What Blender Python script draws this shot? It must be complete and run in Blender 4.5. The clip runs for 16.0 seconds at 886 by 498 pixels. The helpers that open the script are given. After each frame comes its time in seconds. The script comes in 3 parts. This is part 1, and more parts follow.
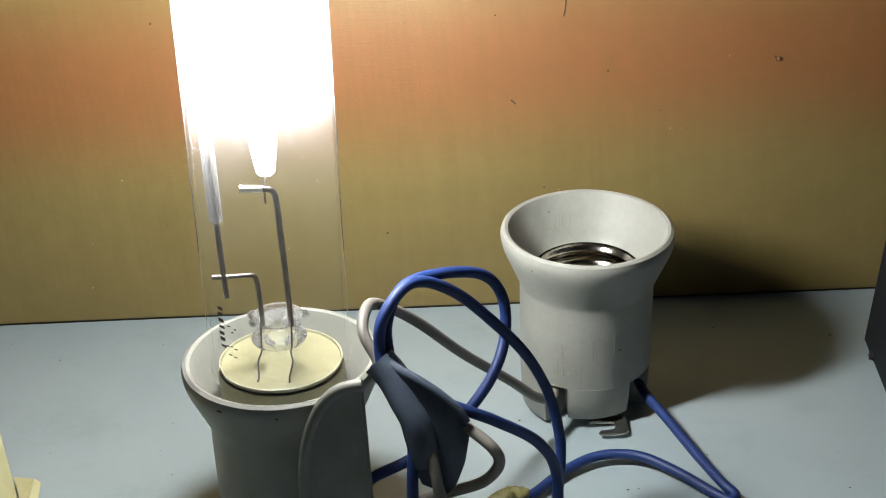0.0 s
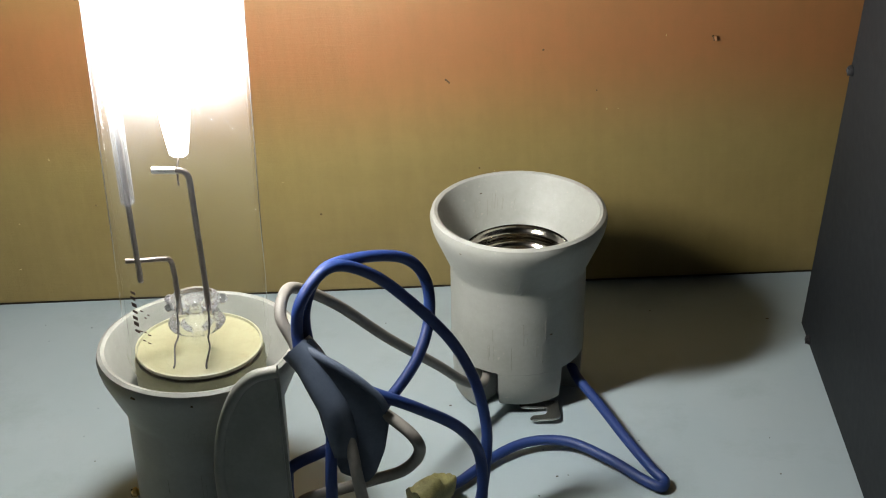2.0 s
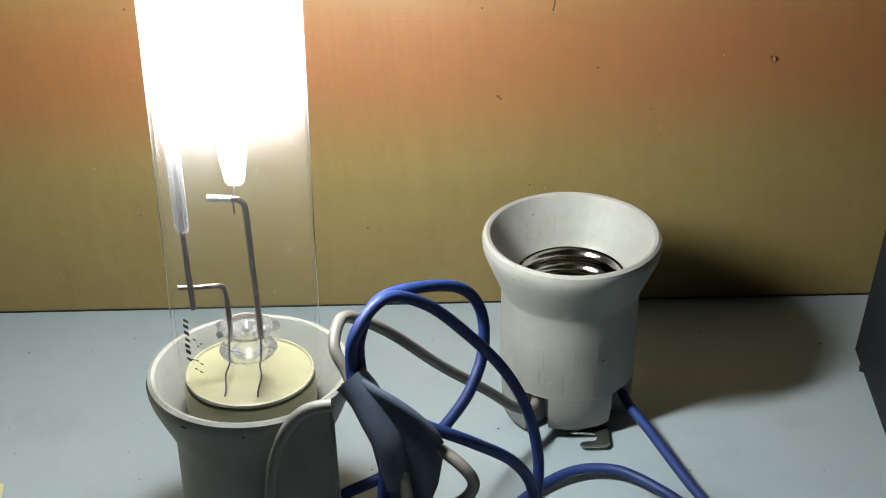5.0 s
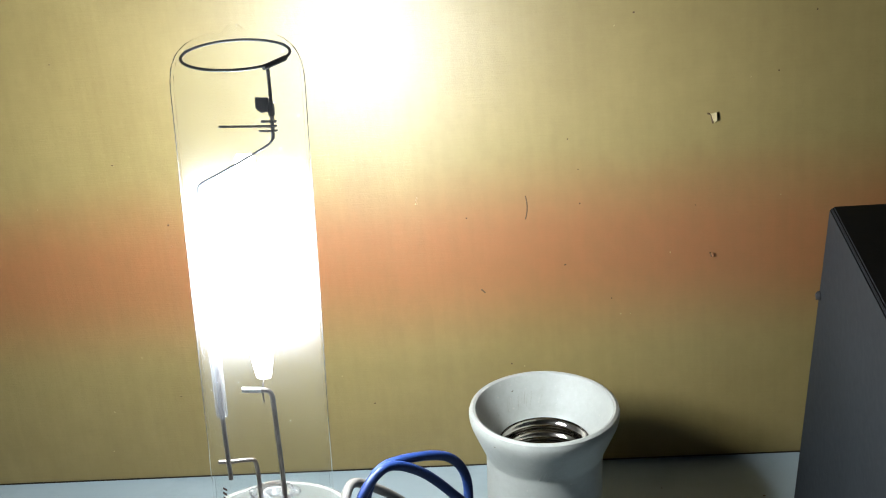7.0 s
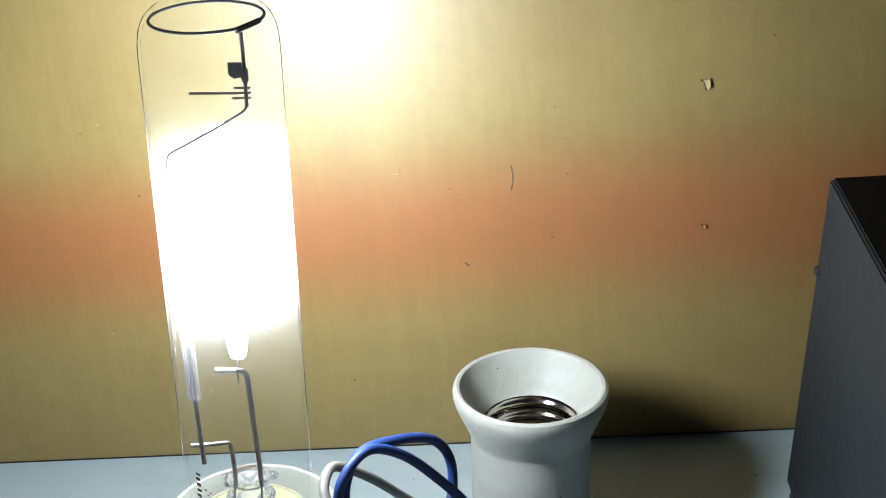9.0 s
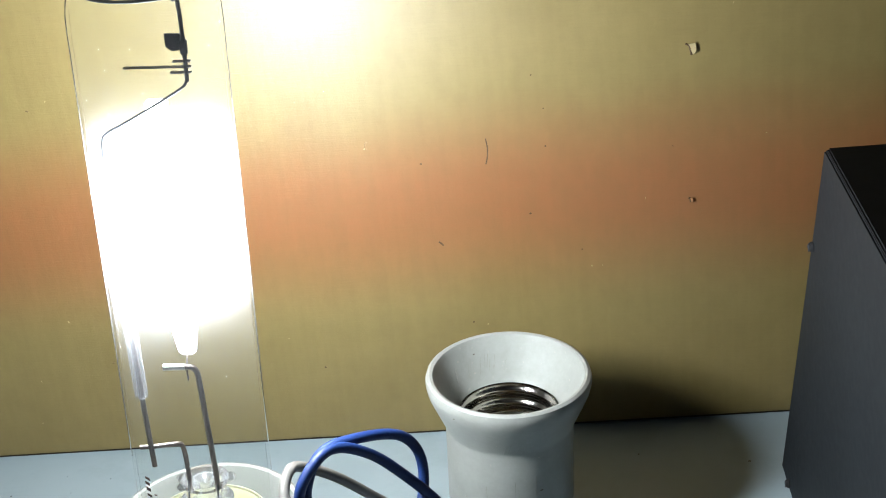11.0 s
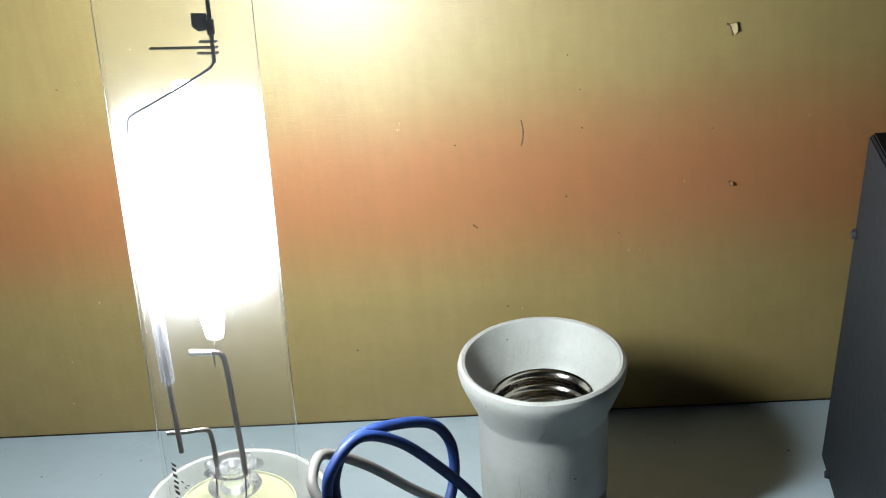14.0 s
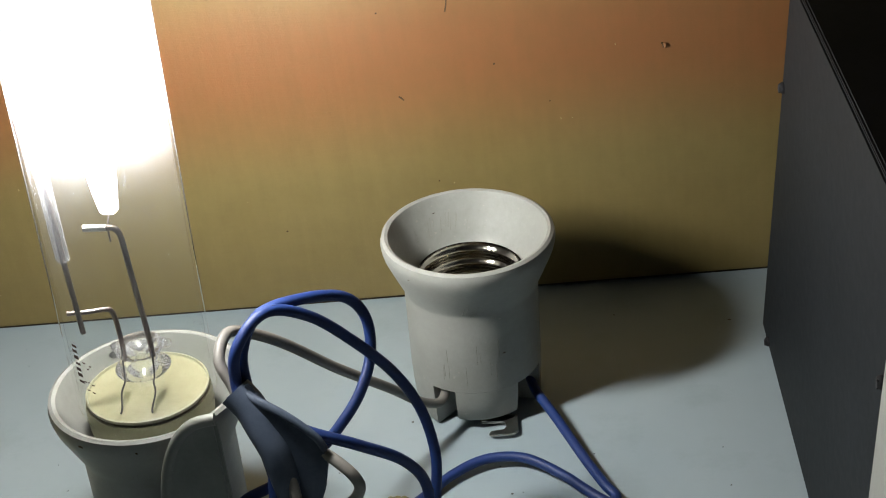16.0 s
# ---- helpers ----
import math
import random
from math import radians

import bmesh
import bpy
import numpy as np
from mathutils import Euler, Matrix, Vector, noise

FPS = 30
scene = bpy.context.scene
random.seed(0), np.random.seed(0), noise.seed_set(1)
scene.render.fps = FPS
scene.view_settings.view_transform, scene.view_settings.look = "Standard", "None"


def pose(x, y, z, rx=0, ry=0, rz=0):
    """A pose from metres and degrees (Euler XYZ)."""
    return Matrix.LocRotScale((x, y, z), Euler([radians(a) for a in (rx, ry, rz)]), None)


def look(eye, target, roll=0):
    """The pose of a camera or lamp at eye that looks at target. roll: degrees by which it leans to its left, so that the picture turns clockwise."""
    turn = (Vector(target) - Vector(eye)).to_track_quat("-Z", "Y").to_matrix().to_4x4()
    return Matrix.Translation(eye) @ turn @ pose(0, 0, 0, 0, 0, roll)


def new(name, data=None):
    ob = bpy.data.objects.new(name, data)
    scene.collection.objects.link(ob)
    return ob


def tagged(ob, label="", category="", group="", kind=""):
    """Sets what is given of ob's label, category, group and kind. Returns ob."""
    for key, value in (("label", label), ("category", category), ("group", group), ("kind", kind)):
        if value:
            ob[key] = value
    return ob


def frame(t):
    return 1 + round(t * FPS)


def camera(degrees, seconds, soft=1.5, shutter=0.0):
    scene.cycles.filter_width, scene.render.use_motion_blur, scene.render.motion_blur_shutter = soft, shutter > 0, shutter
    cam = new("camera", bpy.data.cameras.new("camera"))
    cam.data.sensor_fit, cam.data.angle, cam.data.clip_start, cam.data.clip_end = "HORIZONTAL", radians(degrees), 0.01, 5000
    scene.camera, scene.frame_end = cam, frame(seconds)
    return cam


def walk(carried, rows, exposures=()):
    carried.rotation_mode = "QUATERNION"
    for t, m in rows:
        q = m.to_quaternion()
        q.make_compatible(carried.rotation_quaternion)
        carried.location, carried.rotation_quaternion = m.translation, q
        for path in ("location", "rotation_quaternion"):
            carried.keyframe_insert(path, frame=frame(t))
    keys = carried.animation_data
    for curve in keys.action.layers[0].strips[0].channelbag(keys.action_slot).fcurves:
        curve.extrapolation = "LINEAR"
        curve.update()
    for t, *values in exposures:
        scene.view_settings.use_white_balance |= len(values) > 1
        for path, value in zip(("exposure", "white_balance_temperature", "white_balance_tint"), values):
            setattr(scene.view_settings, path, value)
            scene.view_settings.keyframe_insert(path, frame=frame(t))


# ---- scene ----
# ---- camera and its walk ----
cam = camera(34.5, 16.0, soft=1.0)
PATH = [
    (0, (0.0970, -0.3996, 0.3192), (0.0802, -0.2223, 0.2282), -5.1),
    (0.5, (0.1005, -0.4014, 0.3196), (0.0840, -0.2245, 0.2278), -5.2),
    (1, (0.1042, -0.4005, 0.3168), (0.0884, -0.2237, 0.2246), -5.4),
    (1.5, (0.1166, -0.3956, 0.3157), (0.1027, -0.2198, 0.2213), -5.1),
    (2, (0.1115, -0.3889, 0.3150), (0.0988, -0.2129, 0.2209), -4.4),
    (2.5, (0.1067, -0.3722, 0.3104), (0.0944, -0.1984, 0.2123), -4.1),
    (3, (0.1061, -0.3697, 0.3100), (0.0940, -0.1962, 0.2112), -4.1),
    (5.5, (0.1007, -0.3800, 0.3413), (0.0826, -0.2045, 0.2471), -4.4),
    (6, (0.1122, -0.4283, 0.3741), (0.0932, -0.2459, 0.2943), -5.3),
    (6.5, (0.1194, -0.4637, 0.3859), (0.1030, -0.2791, 0.3107), -5.1),
    (7, (0.1215, -0.4631, 0.3847), (0.1038, -0.2794, 0.3075), -5.3),
    (7.5, (0.1188, -0.4597, 0.3865), (0.1003, -0.2765, 0.3083), -5.1),
    (8, (0.1201, -0.4502, 0.3835), (0.1022, -0.2675, 0.3041), -5.3),
    (8.5, (0.1220, -0.4467, 0.3811), (0.1044, -0.2642, 0.3014), -5.5),
    (9, (0.1181, -0.4393, 0.3773), (0.1030, -0.2573, 0.2956), -5.0),
    (9.5, (0.1175, -0.4219, 0.3735), (0.1033, -0.2402, 0.2911), -5.1),
    (12, (0.1305, -0.4014, 0.3642), (0.1121, -0.2223, 0.2770), -7.1),
    (12.5, (0.1285, -0.4030, 0.3653), (0.1072, -0.2237, 0.2792), -7.3),
    (13, (0.1240, -0.3992, 0.3675), (0.1028, -0.2208, 0.2796), -6.6),
    (13.5, (0.1249, -0.3966, 0.3667), (0.1033, -0.2182, 0.2788), -6.7),
    (14, (0.1276, -0.3921, 0.3641), (0.1071, -0.2139, 0.2756), -6.3),
    (14.5, (0.1308, -0.3867, 0.3597), (0.1105, -0.2090, 0.2703), -6.6),
    (15, (0.1368, -0.3780, 0.3523), (0.1165, -0.2020, 0.2594), -6.7),
    (15.5, (0.1495, -0.3813, 0.3492), (0.1298, -0.2063, 0.2544), -7.9),
    (16, (0.1516, -0.3789, 0.3417), (0.1312, -0.2072, 0.2411), -8.1),
]
EXPOSURES = [(0.0, -0.62, 6550, 11), (3.0, -0.75, 6650, 12), (5.5, -0.50, 6200, 10), (6.5, -0.25, 5850, 9), (13.0, -0.32, 5850, 9), (15.0, -0.55, 6000, 10),
             (16.0, -0.85, 6500, 12)]
walk(cam, [(t, look(eye, target, roll)) for t, eye, target, roll in PATH], EXPOSURES)

# ---- light: the burning arc tube is the only source, the room is dim ----
ARC_STRENGTH = 960.0
world = bpy.data.worlds.new("dim_room")
world.use_nodes = True
world.node_tree.nodes["Background"].inputs["Color"].default_value = (0.8, 0.9, 1.0, 1)
world.node_tree.nodes["Background"].inputs["Strength"].default_value = 0.0006
scene.world = world


# ---- materials ----
def material(name, build):
    m = bpy.data.materials.new(name)
    m.use_nodes = True
    t = m.node_tree
    t.nodes.clear()
    out = t.nodes.new("ShaderNodeOutputMaterial")
    t.links.new(build(t), out.inputs["Surface"])
    return m


def node(t, kind, inputs=(), **props):
    n = t.nodes.new(kind)
    for k, v in props.items():
        setattr(n, k, v)
    for k, v in dict(inputs).items():
        if hasattr(v, "is_linked"):
            t.links.new(v, n.inputs[k])
        else:
            n.inputs[k].default_value = v
    return n


def coords(t, scale=(1, 1, 1)):
    c = node(t, "ShaderNodeTexCoord")
    return node(t, "ShaderNodeMapping", {"Vector": c.outputs["Object"], "Scale": scale}).outputs["Vector"]


def noise_at(t, vec, scale, detail=4.0, rough=0.6):
    return node(t, "ShaderNodeTexNoise", {"Vector": vec, "Scale": scale, "Detail": detail, "Roughness": rough}).outputs["Fac"]


def ramp(t, fac, stops):
    n = node(t, "ShaderNodeValToRGB", {"Fac": fac})
    e = n.color_ramp.elements
    while len(e) < len(stops):
        e.new(0.5)
    for el, (p, c) in zip(e, stops):
        el.position, el.color = p, (*c, 1)
    return n.outputs["Color"]


def mix(t, fac, a, b, mode="MIX"):
    n = node(t, "ShaderNodeMix", data_type="RGBA", blend_type=mode)
    for k, v in ((0, fac), (6, a), (7, b)):
        if hasattr(v, "is_linked"):
            t.links.new(v, n.inputs[k])
        else:
            n.inputs[k].default_value = v if k == 0 else (*v, 1)
    return n.outputs[2]


def maths(t, op, a, b=0.0, c=0.0):
    n = node(t, "ShaderNodeMath", operation=op)
    for k, v in enumerate((a, b, c)):
        if hasattr(v, "is_linked"):
            t.links.new(v, n.inputs[k])
        else:
            n.inputs[k].default_value = v
    return n.outputs[0]


def bump(t, height, strength, distance):
    return node(t, "ShaderNodeBump", {"Height": height, "Strength": strength, "Distance": distance}).outputs["Normal"]


def surface(t, color, rough, normal=None, metallic=0.0, specular=0.5, coat=0.0):
    n = node(t, "ShaderNodeBsdfPrincipled", {"Roughness": rough, "Metallic": metallic, "Specular IOR Level": specular,
                                            "Coat Weight": coat})
    if hasattr(color, "is_linked"):
        t.links.new(color, n.inputs["Base Color"])
    else:
        n.inputs["Base Color"].default_value = (*color, 1)
    if normal is not None:
        t.links.new(normal, n.inputs["Normal"])
    return n.outputs["BSDF"]


def painted(a, b, grain, rough, bump_mm=0.1, metallic=0.0, specular=0.5, coat=0.0, speck=None):
    """Two tones mixed by coarse and fine noise, with fine relief; speck: a darker tone in small rare spots."""
    def build(t):
        v = coords(t)
        coarse, fine = noise_at(t, v, grain), noise_at(t, v, grain * 9, 6.0, 0.7)
        fac = maths(t, "ADD", maths(t, "MULTIPLY", coarse, 0.65), maths(t, "MULTIPLY", fine, 0.35))
        col = ramp(t, fac, [(0.35, a), (0.65, b)])
        if speck:
            spots = ramp(t, noise_at(t, v, grain * 14, 2.0, 0.4), [(0.70, (0, 0, 0)), (0.76, (1, 1, 1))])
            col = mix(t, spots, col, speck)
        r = maths(t, "ADD", rough - 0.08, maths(t, "MULTIPLY", fine, 0.16))
        s = surface(t, col, 0.5, bump(t, fine, 0.5, bump_mm / 1000), metallic, specular, coat)
        t.links.new(r, s.node.inputs["Roughness"])
        return s
    return build


def cardboard(t):
    v = coords(t)
    fibre = noise_at(t, coords(t, (90, 90, 900)), 1.0, 5.0, 0.7)
    blotch = noise_at(t, v, 14.0, 5.0, 0.6)
    mottle = noise_at(t, coords(t, (1, 1, 0.6)), 130.0, 4.0, 0.65)
    ribs = noise_at(t, coords(t, (210, 1, 4)), 1.0, 3.0, 0.6)
    grain = noise_at(t, v, 900.0, 3.0, 0.7)
    flute = node(t, "ShaderNodeTexWave", {"Vector": v, "Scale": 80.0, "Distortion": 0.6, "Detail": 2.0, "Detail Scale": 3.0},
                 wave_type="BANDS", bands_direction="X").outputs["Fac"]
    kraft = ramp(t, blotch, [(0.3, (0.178, 0.136, 0.045)), (0.7, (0.220, 0.172, 0.062))])
    # broad, soft reddish band of the lamp's flicker, painted into the sheet's colour
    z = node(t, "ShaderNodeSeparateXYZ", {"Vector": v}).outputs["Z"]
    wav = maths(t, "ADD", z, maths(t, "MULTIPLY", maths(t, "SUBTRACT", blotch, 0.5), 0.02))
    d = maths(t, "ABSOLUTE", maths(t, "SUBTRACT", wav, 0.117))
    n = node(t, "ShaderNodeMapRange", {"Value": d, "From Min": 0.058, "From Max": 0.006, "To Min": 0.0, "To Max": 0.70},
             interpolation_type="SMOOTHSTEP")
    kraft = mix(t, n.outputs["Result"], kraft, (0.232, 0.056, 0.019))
    col = mix(t, maths(t, "MULTIPLY", fibre, 0.35), kraft, (0.150, 0.100, 0.032))
    col = mix(t, ramp(t, grain, [(0.62, (0, 0, 0)), (0.8, (0.5, 0.5, 0.5))]), col, (0.13, 0.085, 0.04))
    col = mix(t, ramp(t, mottle, [(0.36, (0.15, 0.15, 0.15)), (0.62, (0, 0, 0))]), col, (0.118, 0.076, 0.024))
    col = mix(t, ramp(t, ribs, [(0.40, (0.07, 0.07, 0.07)), (0.60, (0, 0, 0))]), col, (0.110, 0.072, 0.024))
    h = maths(t, "ADD", maths(t, "MULTIPLY", flute, 0.09), maths(t, "ADD", maths(t, "MULTIPLY", grain, 0.35), fibre))
    return surface(t, col, 0.44, bump(t, h, 0.28, 0.0005), specular=0.55)


def clear_glass(haze, blend=0.028, belt=False, gloss_rough=0.02):
    def build(t):
        bare = node(t, "ShaderNodeBsdfTransparent", {"Color": (0.985, 0.99, 0.985, 1)}).outputs["BSDF"]
        gloss = node(t, "ShaderNodeBsdfGlossy", {"Color": (1, 1, 1, 1), "Roughness": gloss_rough}).outputs["BSDF"]
        f = node(t, "ShaderNodeLayerWeight", {"Blend": blend}).outputs["Fresnel"]
        g = node(t, "ShaderNodeMixShader", {0: f, 1: bare, 2: gloss}).outputs["Shader"]
        if not haze:
            return g
        # milky scatter put into the glass to stand in for the arc's glare
        veil = node(t, "ShaderNodeBsdfTranslucent", {"Color": (0.95, 0.97, 1, 1)}).outputs["BSDF"]
        veil2 = node(t, "ShaderNodeBsdfDiffuse", {"Color": (0.95, 0.97, 1, 1)}).outputs["BSDF"]
        both = node(t, "ShaderNodeMixShader", {0: 0.5, 1: veil, 2: veil2}).outputs["Shader"]
        grain = maths(t, "MULTIPLY", noise_at(t, coords(t), 60.0, 3.0), haze * 2)
        if belt:
            # the scatter is strongest round the burner, as its glare, and weaker towards both ends
            z = node(t, "ShaderNodeSeparateXYZ", {"Vector": coords(t)}).outputs["Z"]
            low = node(t, "ShaderNodeMapRange", {"Value": z, "From Min": 0.155, "From Max": 0.177, "To Min": 0.55, "To Max": 1.8}, interpolation_type="SMOOTHSTEP")
            high = node(t, "ShaderNodeMapRange", {"Value": z, "From Min": 0.206, "From Max": 0.226, "To Min": 1.0, "To Max": 0.22}, interpolation_type="SMOOTHSTEP")
            grain = maths(t, "MULTIPLY", grain, maths(t, "MULTIPLY", low.outputs["Result"], high.outputs["Result"]))
        return node(t, "ShaderNodeMixShader", {0: grain, 1: g, 2: both}).outputs["Shader"]
    return build


def glow(t):
    return node(t, "ShaderNodeEmission", {"Color": (1.0, 0.985, 0.95, 1), "Strength": ARC_STRENGTH}).outputs["Emission"]


def bench_white(t):
    v = coords(t)
    a, b = noise_at(t, v, 7.0, 5.0), noise_at(t, v, 220.0, 4.0, 0.7)
    col = ramp(t, a, [(0.3, (0.285, 0.355, 0.385)), (0.7, (0.345, 0.41, 0.44))])
    col = mix(t, ramp(t, b, [(0.66, (0, 0, 0)), (0.80, (0.45, 0.45, 0.45))]), col, (0.33, 0.40, 0.40))
    stain = ramp(t, noise_at(t, v, 22.0, 6.0, 0.65), [(0.52, (0, 0, 0)), (0.72, (0.35, 0.35, 0.35))])
    col = mix(t, stain, col, (0.19, 0.24, 0.235))
    smear = ramp(t, noise_at(t, coords(t, (30, 9, 1)), 1.0, 6.0, 0.65), [(0.45, (0.32, 0.32, 0.32)), (0.7, (0.5, 0.5, 0.5))])
    s = surface(t, col, 0.4, bump(t, b, 0.15, 0.0001), specular=0.4)
    t.links.new(smear, s.node.inputs["Roughness"])
    return s


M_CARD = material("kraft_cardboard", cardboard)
M_GAP_SHADE = material("gap_shade", painted((0.02, 0.015, 0.01), (0.05, 0.035, 0.02), 60, 0.9))
M_TORN = material("torn_paper", painted((0.24, 0.19, 0.09), (0.33, 0.265, 0.14), 300, 0.9))
M_SCRATCH = material("scratch_dark", painted((0.05, 0.03, 0.015), (0.10, 0.06, 0.03), 400, 0.9))
M_BENCH = material("white_laminate", bench_white)
M_DIRT = material("dirt_speck", painted((0.06, 0.06, 0.05), (0.14, 0.13, 0.11), 400, 0.9))
M_PORCELAIN = material("porcelain", painted((0.215, 0.22, 0.20), (0.275, 0.28, 0.26), 45, 0.5, 0.25, coat=0.05, speck=(0.30, 0.29, 0.26)))
M_CRAZE = material("glaze_crack", painted((0.16, 0.150, 0.130), (0.24, 0.225, 0.2), 300, 0.7))
M_SHELL = material("shell_steel", painted((0.36, 0.33, 0.29), (0.56, 0.53, 0.47), 80, 0.11, 0.12, metallic=1.0))
M_STEEL = material("bright_steel", painted((0.55, 0.53, 0.48), (0.74, 0.72, 0.67), 80, 0.2, 0.05, metallic=1.0))
M_BRASS = material("brass", painted((0.40, 0.29, 0.12), (0.55, 0.42, 0.20), 200, 0.3, 0.05, metallic=1.0))
M_WIRE_METAL = material("nickel_wire", painted((0.17, 0.142, 0.128), (0.26, 0.222, 0.20), 200, 0.38, 0.05, metallic=0.9))
M_DARK_METAL = material("dark_metal", painted((0.07, 0.07, 0.075), (0.13, 0.13, 0.14), 150, 0.4, 0.05, metallic=0.7))
M_GLASS = material("bulb_glass", clear_glass(0.011, 0.012, True))
M_LINING = material("bulb_glare", clear_glass(0.011, 0.002, True))
M_QUARTZ = material("quartz", clear_glass(0.05, 0.035))
M_ARC_QUARTZ = material("arc_quartz", clear_glass(0.22, 0.1))
M_STEM = material("stem_glass", clear_glass(0.05, 0.30, gloss_rough=0.10))
M_PRESS = material("pressed_glass", clear_glass(0.06, 0.35, gloss_rough=0.12))
M_ARC = material("burning_arc", glow)
# emission added so the pinched ends read white beside the arc
M_PINCH = material("glowing_quartz", lambda t: node(t, "ShaderNodeEmission", {"Color": (1.0, 0.985, 0.95, 1), "Strength": 14.0}).outputs["Emission"])
M_SHIELD = material("cream_shield", painted((0.27, 0.26, 0.155), (0.345, 0.335, 0.215), 90, 0.45, 0.1))
M_BLUE = material("blue_insulation", painted((0.004, 0.020, 0.105), (0.007, 0.033, 0.155), 60, 0.55, 0.08))
M_GREY = material("grey_insulation", painted((0.15, 0.142, 0.127), (0.205, 0.193, 0.176), 60, 0.5, 0.06))
M_TAPE = material("slate_tape", painted((0.045, 0.062, 0.095), (0.075, 0.098, 0.14), 90, 0.5, 0.15))
M_PLATE = material("grey_cover", painted((0.13, 0.138, 0.122), (0.18, 0.185, 0.17), 50, 0.5, 0.1))
# the plate's grey made lighter, for the light caught along its lip
M_LIP = material("cover_lip_lit", painted((0.15, 0.155, 0.14), (0.195, 0.20, 0.18), 50, 0.5, 0.1))
M_SLEEVE = material("yellow_sleeve", painted((0.09, 0.085, 0.022), (0.25, 0.235, 0.095), 210, 0.6, 0.3, speck=(0.035, 0.022, 0.012)))
M_CREAM = material("cream_card", painted((0.48, 0.45, 0.24), (0.56, 0.53, 0.32), 60, 0.6, 0.1))
M_CASE = material("case_grey", painted((0.0085, 0.0102, 0.0122), (0.0125, 0.0148, 0.0172), 25, 0.6, 0.08, specular=0.1))
M_BLACK = material("case_black", painted((0.005, 0.005, 0.006), (0.010, 0.010, 0.012), 40, 0.7, 0.1, specular=0.12))
M_TUNGSTEN = material("dark_tungsten", painted((0.012, 0.012, 0.014), (0.03, 0.03, 0.032), 200, 0.6, 0.03))
M_SCREW = material("black_screw", painted((0.012, 0.012, 0.013), (0.022, 0.022, 0.024), 300, 0.6, 0.03, specular=0.12))
M_BAR = material("pale_tone", painted((0.62, 0.60, 0.56), (0.78, 0.76, 0.72), 200, 0.5, 0.05, metallic=0.2))
M_RIM = material("pale_rim", painted((0.34, 0.33, 0.22), (0.42, 0.41, 0.29), 120, 0.35, 0.05))
M_PRINT = material("brown_print", painted((0.05, 0.025, 0.02), (0.09, 0.05, 0.04), 200, 0.7))
M_PLASTER = material("room_plaster", painted((0.17, 0.165, 0.15), (0.21, 0.20, 0.19), 3, 0.9))
M_ROOMFLOOR = material("room_floor", painted((0.10, 0.09, 0.08), (0.16, 0.14, 0.12), 5, 0.7))


# ---- building helpers ----
def part(name, bm, mat, parent=None, label="", smooth=True):
    me = bpy.data.meshes.new(name)
    bmesh.ops.recalc_face_normals(bm, faces=bm.faces)
    bm.to_mesh(me)
    bm.free()
    me.materials.append(mat)
    if smooth:
        me.polygons.foreach_set("use_smooth", [True] * len(me.polygons))
        me.set_sharp_from_angle(angle=radians(38))
    ob = new(name, me)
    if parent is not None:
        ob.parent = parent
    if label:
        ob["label"] = label
    return ob


def thing(name, m, label, category, group="", kind=""):
    ob = new(name)
    ob.empty_display_size = 0.01
    ob.matrix_world = m
    return tagged(ob, label, category, group, kind)


def lathe(profile, seg=64, bm=None, a0=0.0, a1=360.0, wobble=0.0):
    """Turns (radius, height) pairs round z."""
    bm = bm or bmesh.new()
    full = abs(a1 - a0) >= 360
    count = seg if full else seg + 1
    rings = []
    for r, z in profile:
        if r < 1e-6:
            rings.append([bm.verts.new((0, 0, z))])
            continue
        ring = []
        for i in range(count):
            a = radians(a0 + (a1 - a0) * i / seg)
            k = 1 + wobble * (math.sin(2 * a + 1) + 0.5 * math.sin(5 * a)) if wobble else 1
            ring.append(bm.verts.new((r * k * math.cos(a), r * k * math.sin(a), z)))
        rings.append(ring)
    for p, q in zip(rings, rings[1:]):
        n = max(len(p), len(q))
        for i in range(n if full else n - 1):
            j = (i + 1) % n
            if len(p) == 1:
                bm.faces.new((p[0], q[i], q[j]))
            elif len(q) == 1:
                bm.faces.new((p[i], p[j], q[0]))
            else:
                bm.faces.new((p[i], p[j], q[j], q[i]))
    return bm


def spline(points, steps=8):
    pts = [Vector(p) for p in points]
    pts = [pts[0] * 2 - pts[1]] + pts + [pts[-1] * 2 - pts[-2]]
    out = []
    for a, b, c, d in zip(pts, pts[1:], pts[2:], pts[3:]):
        for i in range(steps):
            s = i / steps
            out.append(0.5 * (2 * b + (c - a) * s + (2 * a - 5 * b + 4 * c - d) * s * s + (3 * b - a - 3 * c + d) * s ** 3))
    return out + [pts[-2]]


def tube(points, r, seg=12, steps=8, bm=None, smooth=True, flat=1.0, taper=1.0):
    """A round bar along a smooth line through the points, with closed ends."""
    bm = bm or bmesh.new()
    line = spline(points, steps) if smooth else [Vector(p) for p in points]
    side = None
    rings = []
    for i, p in enumerate(line):
        d = (line[min(i + 1, len(line) - 1)] - line[max(i - 1, 0)]).normalized()
        if side is None:
            side = d.orthogonal().normalized()
        side = (side - d * side.dot(d)).normalized()
        up = d.cross(side)
        k = r * (1 + (taper - 1) * i / (len(line) - 1))
        rings.append([bm.verts.new(p + side * (k * math.cos(2 * math.pi * j / seg)) + up * (k * flat * math.sin(2 * math.pi * j / seg)))
                      for j in range(seg)])
    for p, q in zip(rings, rings[1:]):
        for j in range(seg):
            bm.faces.new((p[j], p[(j + 1) % seg], q[(j + 1) % seg], q[j]))
    bm.faces.new(rings[0][::-1])
    bm.faces.new(rings[-1])
    return bm


